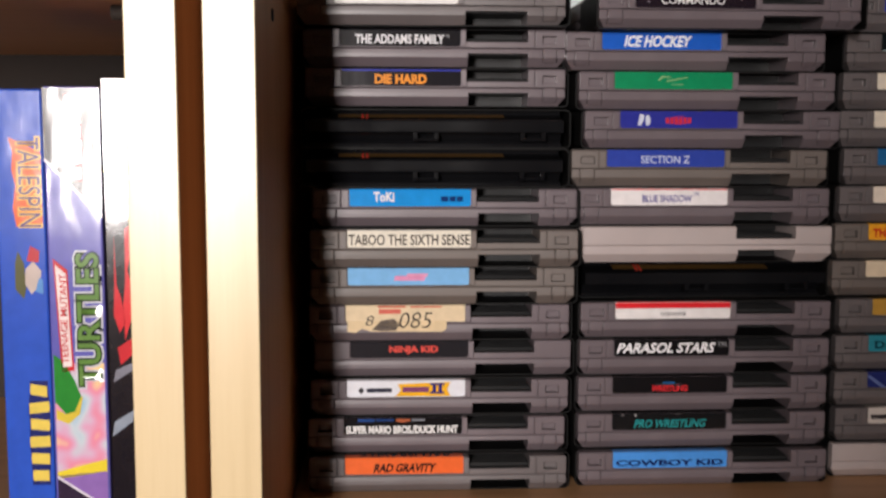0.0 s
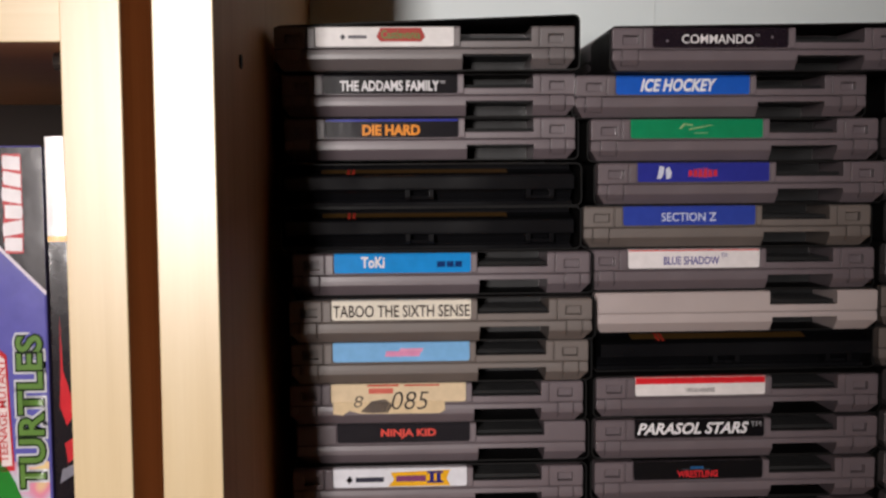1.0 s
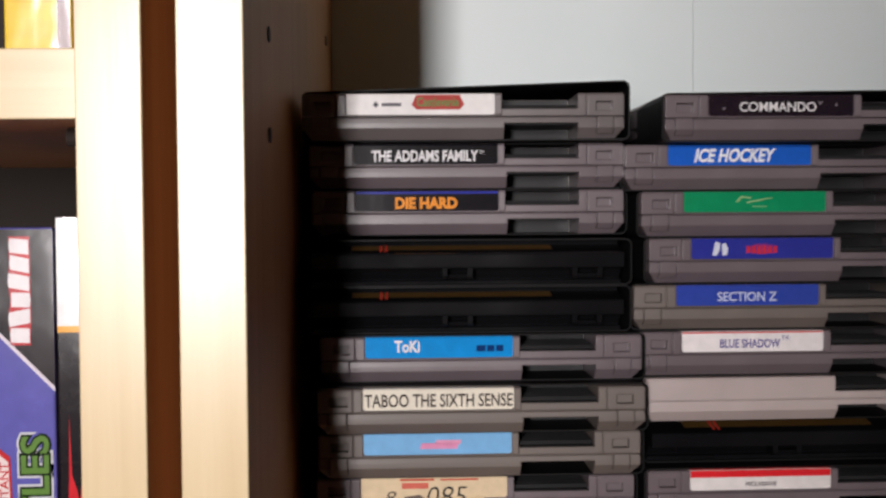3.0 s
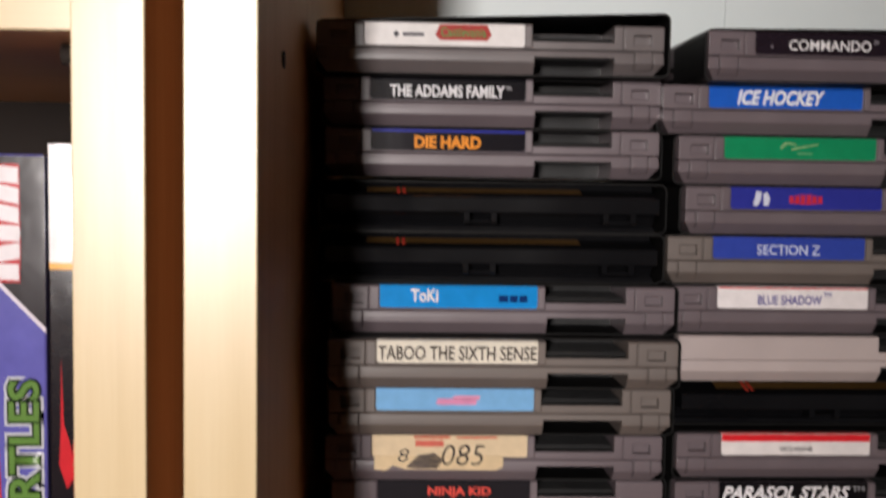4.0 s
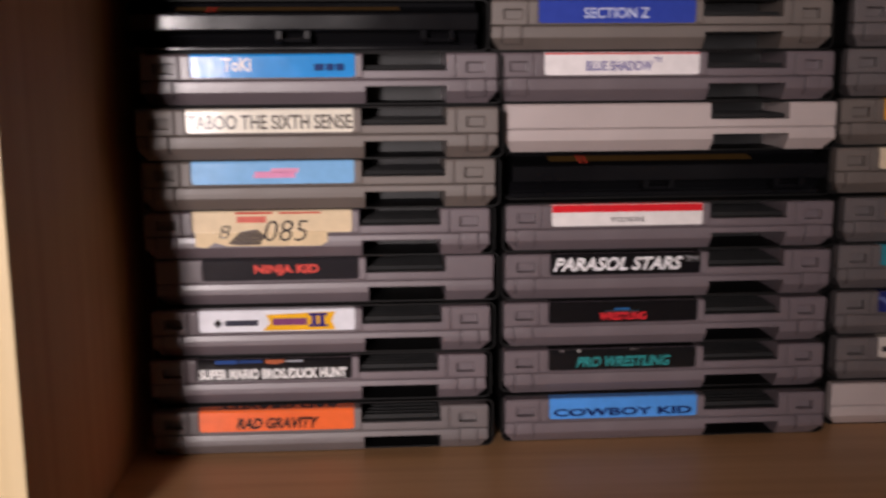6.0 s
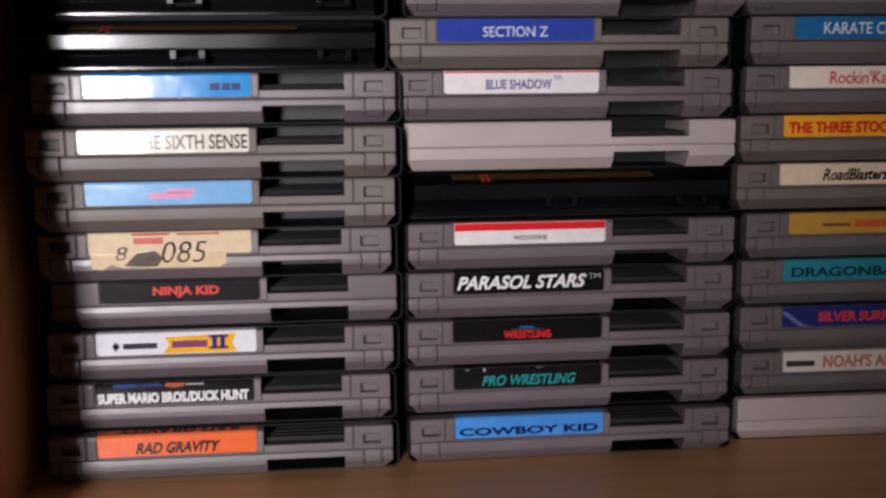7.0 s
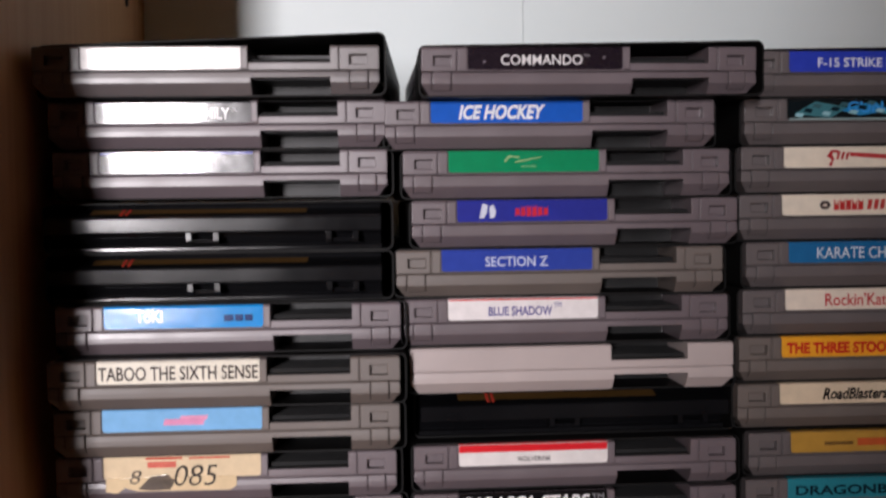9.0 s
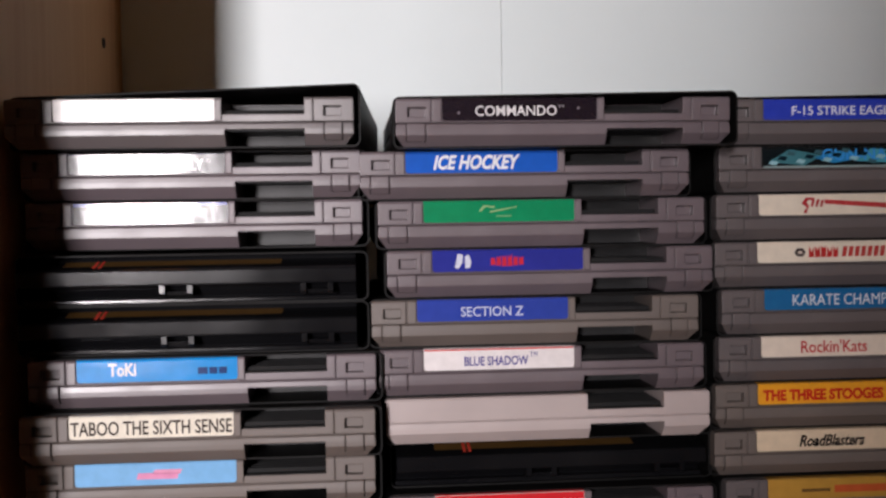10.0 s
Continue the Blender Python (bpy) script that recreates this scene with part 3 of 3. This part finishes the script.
cartridge(2, 3, 0.1131, C2, "grey cartridge with a black sticker and small red title", (22, 21, 23), [("text", "WRESTLING", 0.34, 0.65, 0.12, 0.50, (222, 52, 58), 0.03, 0), ("bar", 0.44, 0.54, 0.60, 0.70, (44, 96, 150)), ("bar", 0.38, 0.60, 0.53, 0.58, (64, 74, 84))])
cartridge(2, 4, 0.1135, C2, "grey cartridge with a black sticker and large white title", (20, 19, 22), [("text", "PARASOL STARS", 0.025, 0.875, 0.2, 0.84, (240, 238, 240), 0.03, 0.3), ("text", "TM", 0.89, 0.97, 0.58, 0.84, (170, 168, 170), 0, 0)])
cartridge(2, 5, 0.1137, C2, "grey cartridge with a red and white end sticker", (236, 230, 228), [("bar", 0.008, 0.992, 0.66, 1.0, (222, 44, 52)), ("text", "WOLVERINE", 0.39, 0.61, 0.2, 0.42, (60, 56, 60), 0.01, 0),
          ("top", 0.1, 0.92, 0.003, 0.0095, INK), ("toptext", "WOLVERINE", 0.16, 0.86, 0.0036, 0.0088, (186, 180, 182)), ("top", 0.008, 0.992, 0.0006, 0.0028, (222, 44, 52))])
black_cartridge(2, 6, 0.1150, C2 + 0.006)
cartridge(2, 7, 0.1128, C2, "plain pale grey cartridge without a sticker", None, plain=2)
cartridge(2, 8, 0.1104, C2, "grey cartridge with a white sticker and blue title", (240, 234, 234), [("bar", 0.01, 0.99, 0.93, 1.0, (214, 92, 92)), ("text", "BLUE SHADOW", 0.27, 0.69, 0.20, 0.64, (88, 80, 150), 0.02, 0), ("text", "TM", 0.70, 0.75, 0.56, 0.80, (88, 80, 150), 0, 0)])
cartridge(2, 9, 0.1082, C2, "grey cartridge with a blue sticker and pale title", (52, 72, 166), [("text", "SECTION Z", 0.29, 0.70, 0.22, 0.68, (206, 214, 236), 0.01, 0)])
cartridge(2, 10, 0.1141, C2, "grey cartridge with a navy blue end sticker", (48, 54, 150),
          [("poly", [(0.15, 0.18), (0.18, 0.18), (0.20, 0.45), (0.205, 0.8), (0.17, 0.86), (0.16, 0.5)], (214, 218, 232)), ("poly", [(0.22, 0.16), (0.25, 0.2), (0.26, 0.5), (0.24, 0.82), (0.215, 0.7)], (214, 218, 232)),
           *[("poly", [(0.385 + 0.037 * k, 0.22 + 0.03 * abs(k - 2.5)), (0.417 + 0.037 * k, 0.24 + 0.03 * abs(k - 2.5)), (0.414 + 0.037 * k, 0.78 - 0.06 * abs(k - 2.5) + 0.05 * (k % 2)), (0.400 + 0.037 * k, 0.62), (0.389 + 0.037 * k, 0.80 - 0.06 * abs(k - 2.5))], (206, 48, 66)) for k in range(6)]])
cartridge(2, 11, 0.1111, C2, "grey cartridge with a green end sticker", (24, 140, 92),
          [("poly", [(0.38, 0.5), (0.41, 0.72), (0.47, 0.66), (0.47, 0.74), (0.40, 0.8), (0.365, 0.52)], (150, 186, 130)), ("poly", [(0.44, 0.44), (0.61, 0.68), (0.62, 0.74), (0.44, 0.52)], (150, 186, 130)), ("bar", 0.48, 0.58, 0.25, 0.32, (110, 170, 120))])
cartridge(2, 12, 0.1049, C2, "grey cartridge with a blue sticker and white title", (34, 94, 196), [("text", "ICE HOCKEY", 0.185, 0.75, 0.16, 0.84, (238, 240, 244), 0.035, 0.28)])
cartridge(2, 13, 0.1179, C2 - 0.01, "grey cartridge with a worn black sticker and white title", (34, 26, 34),
          [("text", "COMMANDO", 0.215, 0.735, 0.22, 0.68, (240, 238, 238), 0.005, 0), ("text", "TM", 0.745, 0.78, 0.56, 0.70, (170, 166, 170), 0, 0), ("poly", [(0.10, 0.32), (0.115, 0.3), (0.12, 0.4), (0.104, 0.42)], (130, 120, 128)),
           ("poly", [(0.865, 0.5), (0.88, 0.48), (0.885, 0.6), (0.87, 0.62)], (120, 112, 118))])
# third stack
cartridge(3, 1, 0.2405, C3, "plain pale grey cartridge at the foot of its stack", None, plain=2)
cartridge(3, 2, 0.2414, C3, "grey cartridge with a cream sticker and rust title", (206, 196, 188), [("bar", 0.03, 0.23, 0.3, 0.58, (58, 54, 56)), ("text", "NOAH'S ARK", 0.29, 0.86, 0.2, 0.84, (178, 112, 84), 0.03, 0)])
cartridge(3, 3, 0.2402, C3, "grey cartridge with a navy sticker and red title", (38, 46, 104), [("text", "SILVER SURFER", 0.26, 0.86, 0.25, 0.74, (214, 62, 74), 0.03, 0), ("poly", [(0.0, 0.72), (0.13, 0.02), (0.22, 0.02), (0.16, 0.12), (0.03, 0.8)], (96, 110, 160))])
cartridge(3, 4, 0.2400, C3, "grey cartridge with a teal sticker and black title", (46, 132, 148), [("text", "DRAGONBALL", 0.06, 0.92, 0.2, 0.68, (18, 40, 52), 0.025, 0)])
cartridge(3, 5, 0.2412, C3, "grey cartridge with a dull gold end sticker", (186, 142, 62), [("bar", 0.24, 0.44, 0.36, 0.52, (112, 82, 44)), ("bar", 0.47, 0.84, 0.3, 0.66, (196, 92, 50))])
cartridge(3, 6, 0.2369, C3, "grey cartridge with a cream sticker and black title", (224, 204, 176), [("text", "RoadBlasters", 0.30, 0.76, 0.2, 0.78, (28, 26, 28), 0.03, 0.3)])
cartridge(3, 7, 0.2375, C3, "grey cartridge with a yellow-orange sticker and red title", (238, 166, 44), [("text", "THE THREE STOOGES", 0.04, 0.88, 0.18, 0.74, (204, 52, 34), 0.045, 0)])
cartridge(3, 8, 0.2389, C3, "grey cartridge with a cream sticker and red title", (234, 220, 204), [("text", "Rockin'Kats", 0.28, 0.74, 0.2, 0.82, (196, 58, 62), 0.01, 0)])
cartridge(3, 9, 0.2402, C3, "grey cartridge with a blue sticker and white title", (36, 104, 158), [("text", "KARATE CHAMP", 0.20, 0.86, 0.22, 0.76, (222, 230, 238), 0.0, 0)])
cartridge(3, 10, 0.2376, C3, "grey cartridge with a cream sticker and red title bars", (232, 220, 202), [("poly", [(0.26, 0.5), (0.28, 0.3), (0.32, 0.3), (0.34, 0.5), (0.32, 0.7), (0.28, 0.7)], (64, 54, 54)), ("bar", 0.285, 0.315, 0.44, 0.56, (214, 196, 180)), *[("poly", [(0.36 + 0.042 * k, 0.24), (0.397 + 0.042 * k, 0.26), (0.396 + 0.042 * k, 0.8), (0.381 + 0.042 * k, 0.5 + 0.1 * (k % 3)), (0.362 + 0.042 * k, 0.8)], (188, 52, 50)) for k in range(5)],
           *[("slant", 0.59 + 0.044 * k, 0.63 + 0.044 * k, 0.27, 0.76, (188, 66, 62)) for k in range(7)]])
cartridge(3, 11, 0.2383, C3, "grey cartridge with a cream sticker and red script", (232, 220, 202), [("poly", [(0.315, 0.12), (0.335, 0.08), (0.345, 0.35), (0.325, 0.3)], (176, 44, 52)), ("poly", [(0.30, 0.56), (0.33, 0.86), (0.38, 0.84), (0.375, 0.72), (0.345, 0.74), (0.335, 0.6), (0.355, 0.42), (0.34, 0.3), (0.325, 0.45)], (176, 44, 52)),
           *[("poly", [(0.365 + 0.032 * k, 0.42), (0.378 + 0.032 * k, 0.38), (0.393 + 0.032 * k, 0.74), (0.384 + 0.032 * k, 0.84 - 0.05 * k), (0.372 + 0.032 * k, 0.7)], (176, 44, 52)) for k in range(3)], ("poly", [(0.46, 0.55), (0.9, 0.3), (0.9, 0.55), (0.46, 0.75)], (190, 66, 68))])
cartridge(3, 12, 0.2395, C3, "grey cartridge with a dark glossy sticker and cyan splashes", (18, 26, 30),
          [("poly", [(0.05, 0.3), (0.3, 0.1), (0.42, 0.6), (0.2, 0.9)], (66, 120, 130)), ("poly", [(0.36, 0.5), (0.5, 0.2), (0.7, 0.45), (0.6, 0.9)], (44, 134, 190)), ("poly", [(0.66, 0.3), (0.9, 0.2), (0.96, 0.8), (0.76, 0.9)], (76, 160, 180)), ("bar", 0.02, 0.98, 0.0, 0.1, (140, 160, 160)), ("text", "GUN-NAC", 0.42, 0.95, 0.34, 0.90, (60, 150, 226), 0.02, 0),
           *[("poly", [(u, w), (u + 0.05, w - 0.08), (u + 0.07, w + 0.10), (u + 0.02, w + 0.16)], ((150, 196, 206), (16, 34, 44), (60, 96, 104))[k % 3], 3) for k, (u, w) in enumerate([(0.05 + 0.062 * k, 0.2 + 0.6 * (k * 0.37 % 1)) for k in range(14)])]])
cartridge(3, 13, 0.2403, C3, "grey cartridge with a royal blue sticker and white title", (48, 66, 182), [("text", "F-15 STRIKE EAGLE", 0.2, 0.92, 0.24, 0.68, (226, 230, 242), 0.012, 0)])

# ---------------------------------------------------------------- boxed games in the other bookcase
BOXY, BOXD, BOXH = 0.440, 0.128, 0.185


def game_box(x0, x1, y, z, h, label, mat, name="game_box", yaw=2.3):
    ob = thing(name, x0, y, z, label, "game box", "boxed games standing in a row", yaw)
    body = part("carton", box_bm(0, 0, 0, x1 - x0, BOXD, h, 0.0008), mat, ob)
    return ob, body


def spine_shape(parent, pts, c, lift=1, name="print_shape"):
    return part(name, prism(pts, "y", -0.00012 * lift, 0.00005), ink(*c, 0.16), parent)


def spine_bar(parent, x0, z0, x1, z1, c, lift=1):
    return spine_shape(parent, [(x0, z0), (x1, z0), (x1, z1), (x0, z1)], c, lift, "print_bar")


def emblem(parent, x0, x1, z0, z1, count, colours, lift, lean=0.0, seed=1):
    """A plain spine emblem: a wavy outline band under a row of notched slabs, one for each letter."""
    rnd = random.Random(seed)
    step, hx = (z1 - z0) / count, (x1 - x0) / 2
    mids = [(x0 + x1) / 2 + lean * (k - count / 2) + rnd.uniform(-0.0003, 0.0003) for k in range(count)]
    halves = [hx * rnd.uniform(0.86, 1.1) for k in range(count)]
    zs = [z0 + (k + 0.5) * step for k in range(count)]
    for j, (grow, c) in enumerate(colours[:-1]):
        right = [(m + h + grow, z) for m, h, z in zip(mids, halves, zs)]
        left = [(m - h - grow, z) for m, h, z in zip(mids, halves, zs)]
        foot, head = z0 - grow, z1 + grow
        spine_shape(parent, [(left[0][0], foot), (right[0][0], foot)] + right + [(right[-1][0], head), (left[-1][0], head)] + left[::-1], c, lift + j)
    gap, c = colours[-1]
    for k, (m, h, z) in enumerate(zip(mids, halves, zs)):
        v, skew, side = step / 2 - gap, rnd.uniform(-0.12, 0.12) * step, rnd.choice((-1, 1))
        a, q = m - h * side, m + h * side
        spine_shape(parent, [(a, z - v + skew), (q, z - v - skew), (q + 0.0003 * side, z), (q, z + v - skew), (a, z + v + skew)], c, lift + len(colours) - 1)


def spine_title(text, x0, x1, z0, z1, layers, parent, lift, upwards):
    """A title running up or down a spine, its outline layers under the fill."""
    for j, (bold, c) in enumerate(layers):
        cu = bpy.data.curves.new("title", "FONT")
        cu.body, cu.size, cu.extrude, cu.offset = text, 1.0, 0.0, bold
        cu.resolution_u = 3
        tmp = bpy.data.objects.new("title", cu)
        bpy.context.scene.collection.objects.link(tmp)
        bpy.context.view_layer.update()
        me = bpy.data.meshes.new_from_object(tmp.evaluated_get(bpy.context.evaluated_depsgraph_get()))
        bpy.data.objects.remove(tmp)
        bm = bmesh.new()
        bm.from_mesh(me)
        bpy.data.meshes.remove(me)
        if j == 0:
            lo = [min(v.co[i] for v in bm.verts) for i in (0, 1)]
            hi = [max(v.co[i] for v in bm.verts) for i in (0, 1)]
        for v in bm.verts:
            along, up = (v.co.x - lo[0]) / (hi[0] - lo[0]), (v.co.y - lo[1]) / (hi[1] - lo[1])
            v.co = (x1 - up * (x1 - x0), 0, z0 + along * (z1 - z0)) if upwards else (x0 + up * (x1 - x0), 0, z1 - along * (z1 - z0))
        for v in bm.verts:
            v.co.y = -0.00012 * (lift + j)
        bmesh.ops.recalc_face_normals(bm, faces=bm.faces)
        part("title", bm, ink(*c, 0.16), parent)


# blue box
ob, body = game_box(-0.1271, -0.1088, BOXY, SHELF, BOXH, "deep blue boxed game with orange and yellow spine lettering", ink(48, 86, 190, 0.16))
spine_shape(body, [(0.0052, 0.1665), (0.0066, 0.161), (0.0060, 0.154), (0.0072, 0.148), (0.0060, 0.139), (0.0072, 0.132), (0.0172, 0.132), (0.0172, 0.161), (0.0090, 0.165)], (222, 96, 40))
spine_title("TALESPIN", 0.0078, 0.0174, 0.1315, 0.167, [(0.055, (236, 188, 84)), (0.0, (84, 58, 108))], body, 2, False)
spine_shape(body, [(0.0058, 0.1075), (0.0090, 0.1035), (0.0100, 0.1075), (0.0095, 0.1175), (0.0072, 0.1225), (0.0060, 0.1175)], (92, 92, 58))
spine_shape(body, [(0.0095, 0.1095), (0.0120, 0.1055), (0.0150, 0.1085), (0.0160, 0.1145), (0.0130, 0.1185), (0.0100, 0.1155)], (196, 180, 172))
spine_shape(body, [(0.0105, 0.1185), (0.0150, 0.1180), (0.0155, 0.1225), (0.0120, 0.1245)], (186, 52, 60))
spine_shape(body, [(0.0135, 0.1065), (0.0165, 0.1055), (0.0165, 0.1110), (0.0150, 0.1120)], (92, 144, 204), 2)
emblem(body, 0.0096, 0.0166, 0.0290, 0.0705, 6, [(0.0004, (38, 44, 104)), (0.0013, (226, 200, 92))], 1, seed=5)
# purple and black box
ob, body = game_box(-0.1084, -0.0870, BOXY, SHELF, BOXH + 0.001, "purple and black boxed game with a green spine emblem", ink(98, 96, 176, 0.16))
spine_shape(body, [(0, BOXH + 0.0005), (0, 0.1590), (0.0214, 0.1368), (0.0214, BOXH + 0.0005)], (34, 28, 34))
spine_shape(body, [(0, 0.1590), (0, 0.1574), (0.0214, 0.1352), (0.0214, 0.1368)], (222, 214, 226), 2)
emblem(body, 0.0082, 0.0146, 0.1500, 0.1830, 6, [(0.0003, (190, 46, 54)), (0.0005, (238, 232, 236))], 2, seed=7)
art = spine_bar(body, 0.001, 0.0, 0.0204, 0.078, (198, 170, 200))
art.data.materials.clear()
art.data.materials.append(PASTEL)
spine_shape(body, [(0.0010, 0.0625), (0.0050, 0.0575), (0.0085, 0.0585), (0.0112, 0.0645), (0.0090, 0.0705), (0.0050, 0.0785), (0.0010, 0.0815)], (44, 132, 50), 2)
spine_shape(body, [(0.0014, 0.0555), (0.0060, 0.0535), (0.0105, 0.0575), (0.0118, 0.0645), (0.0112, 0.0645), (0.0085, 0.0585), (0.0050, 0.0575), (0.0014, 0.0595)], (214, 190, 70), 2)
spine_shape(body, [(0.001, 0.0310), (0.0204, 0.0340), (0.0204, 0.0390), (0.001, 0.0340)], (228, 206, 60), 2)
spine_shape(body, [(0.001, 0.0), (0.0204, 0.0), (0.0204, 0.0180), (0.001, 0.0315)], (52, 40, 60), 2)
spine_shape(body, [(0.001, 0.0315), (0.0204, 0.0180), (0.0204, 0.0190), (0.001, 0.0325)], (226, 220, 232), 3)
spine_shape(body, [(0.001, 0.0325), (0.0204, 0.0190), (0.0204, 0.0340)], (140, 106, 176), 2)
spine_title("TURTLES", 0.0094, 0.0206, 0.0675, 0.1232, [(0.125, (206, 208, 214)), (0.07, (28, 42, 26)), (0.02, (98, 136, 66))], body, 2, True)
spine_shape(body, [(0.0040, 0.0745), (0.0088, 0.0750), (0.0074, 0.1150), (0.0020, 0.1195)], (196, 52, 56), 2)
spine_shape(body, [(0.0046, 0.0765), (0.0081, 0.0768), (0.0068, 0.1135), (0.0027, 0.1172)], (234, 218, 216), 3)
spine_title("TEENAGE MUTANT", 0.0042, 0.0069, 0.0780, 0.1135, [(0.012, (200, 60, 64))], body, 4, True)
# black box with a red splash
ob, body = game_box(-0.0866, -0.0690, BOXY + 0.001, SHELF, BOXH + 0.0045, "black boxed game with a white top and red splash", ink(28, 24, 30, 0.16))
spine_bar(body, 0.0006, 0.1555, 0.0170, BOXH + 0.004, (238, 234, 236))
spine_bar(body, 0.0006, 0.1535, 0.0170, 0.1555, (236, 166, 46))
spine_shape(body, [(0.0036, 0.1280), (0.0042, 0.1090), (0.0058, 0.1040), (0.0074, 0.0940), (0.0050, 0.0900), (0.0028, 0.0970), (0.0034, 0.1090)], (206, 44, 54))
spine_shape(body, [(0.0078, 0.1310), (0.0105, 0.1330), (0.0100, 0.1210), (0.0085, 0.1150), (0.0105, 0.1070), (0.0095, 0.0950), (0.0070, 0.0870), (0.0066, 0.1010), (0.0076, 0.1110)], (214, 54, 60))
spine_shape(body, [(0.004, 0.084), (0.010, 0.088), (0.0095, 0.081), (0.005, 0.077)], (196, 48, 56))
spine_shape(body, [(0.002, 0.070), (0.010, 0.075), (0.010, 0.078), (0.003, 0.075)], (128, 128, 140))
spine_shape(body, [(0.001, 0.048), (0.009, 0.054), (0.010, 0.059), (0.002, 0.054)], (140, 150, 164))
for k in range(4):
    spine_bar(body, 0.0100, 0.006 + k * 0.0055, 0.0130, 0.0105 + k * 0.0055, (222, 190, 60))
# yellow box on the shelf above
ob, body = game_box(-0.1003, -0.0798, BOXY, 1.2402, BOXH, "yellow boxed game with a dark red corner on the upper shelf", ink(236, 202, 52, 0.16))
spine_bar(body, 0.0160, 0.001, 0.0200, BOXH - 0.001, (92, 34, 38))
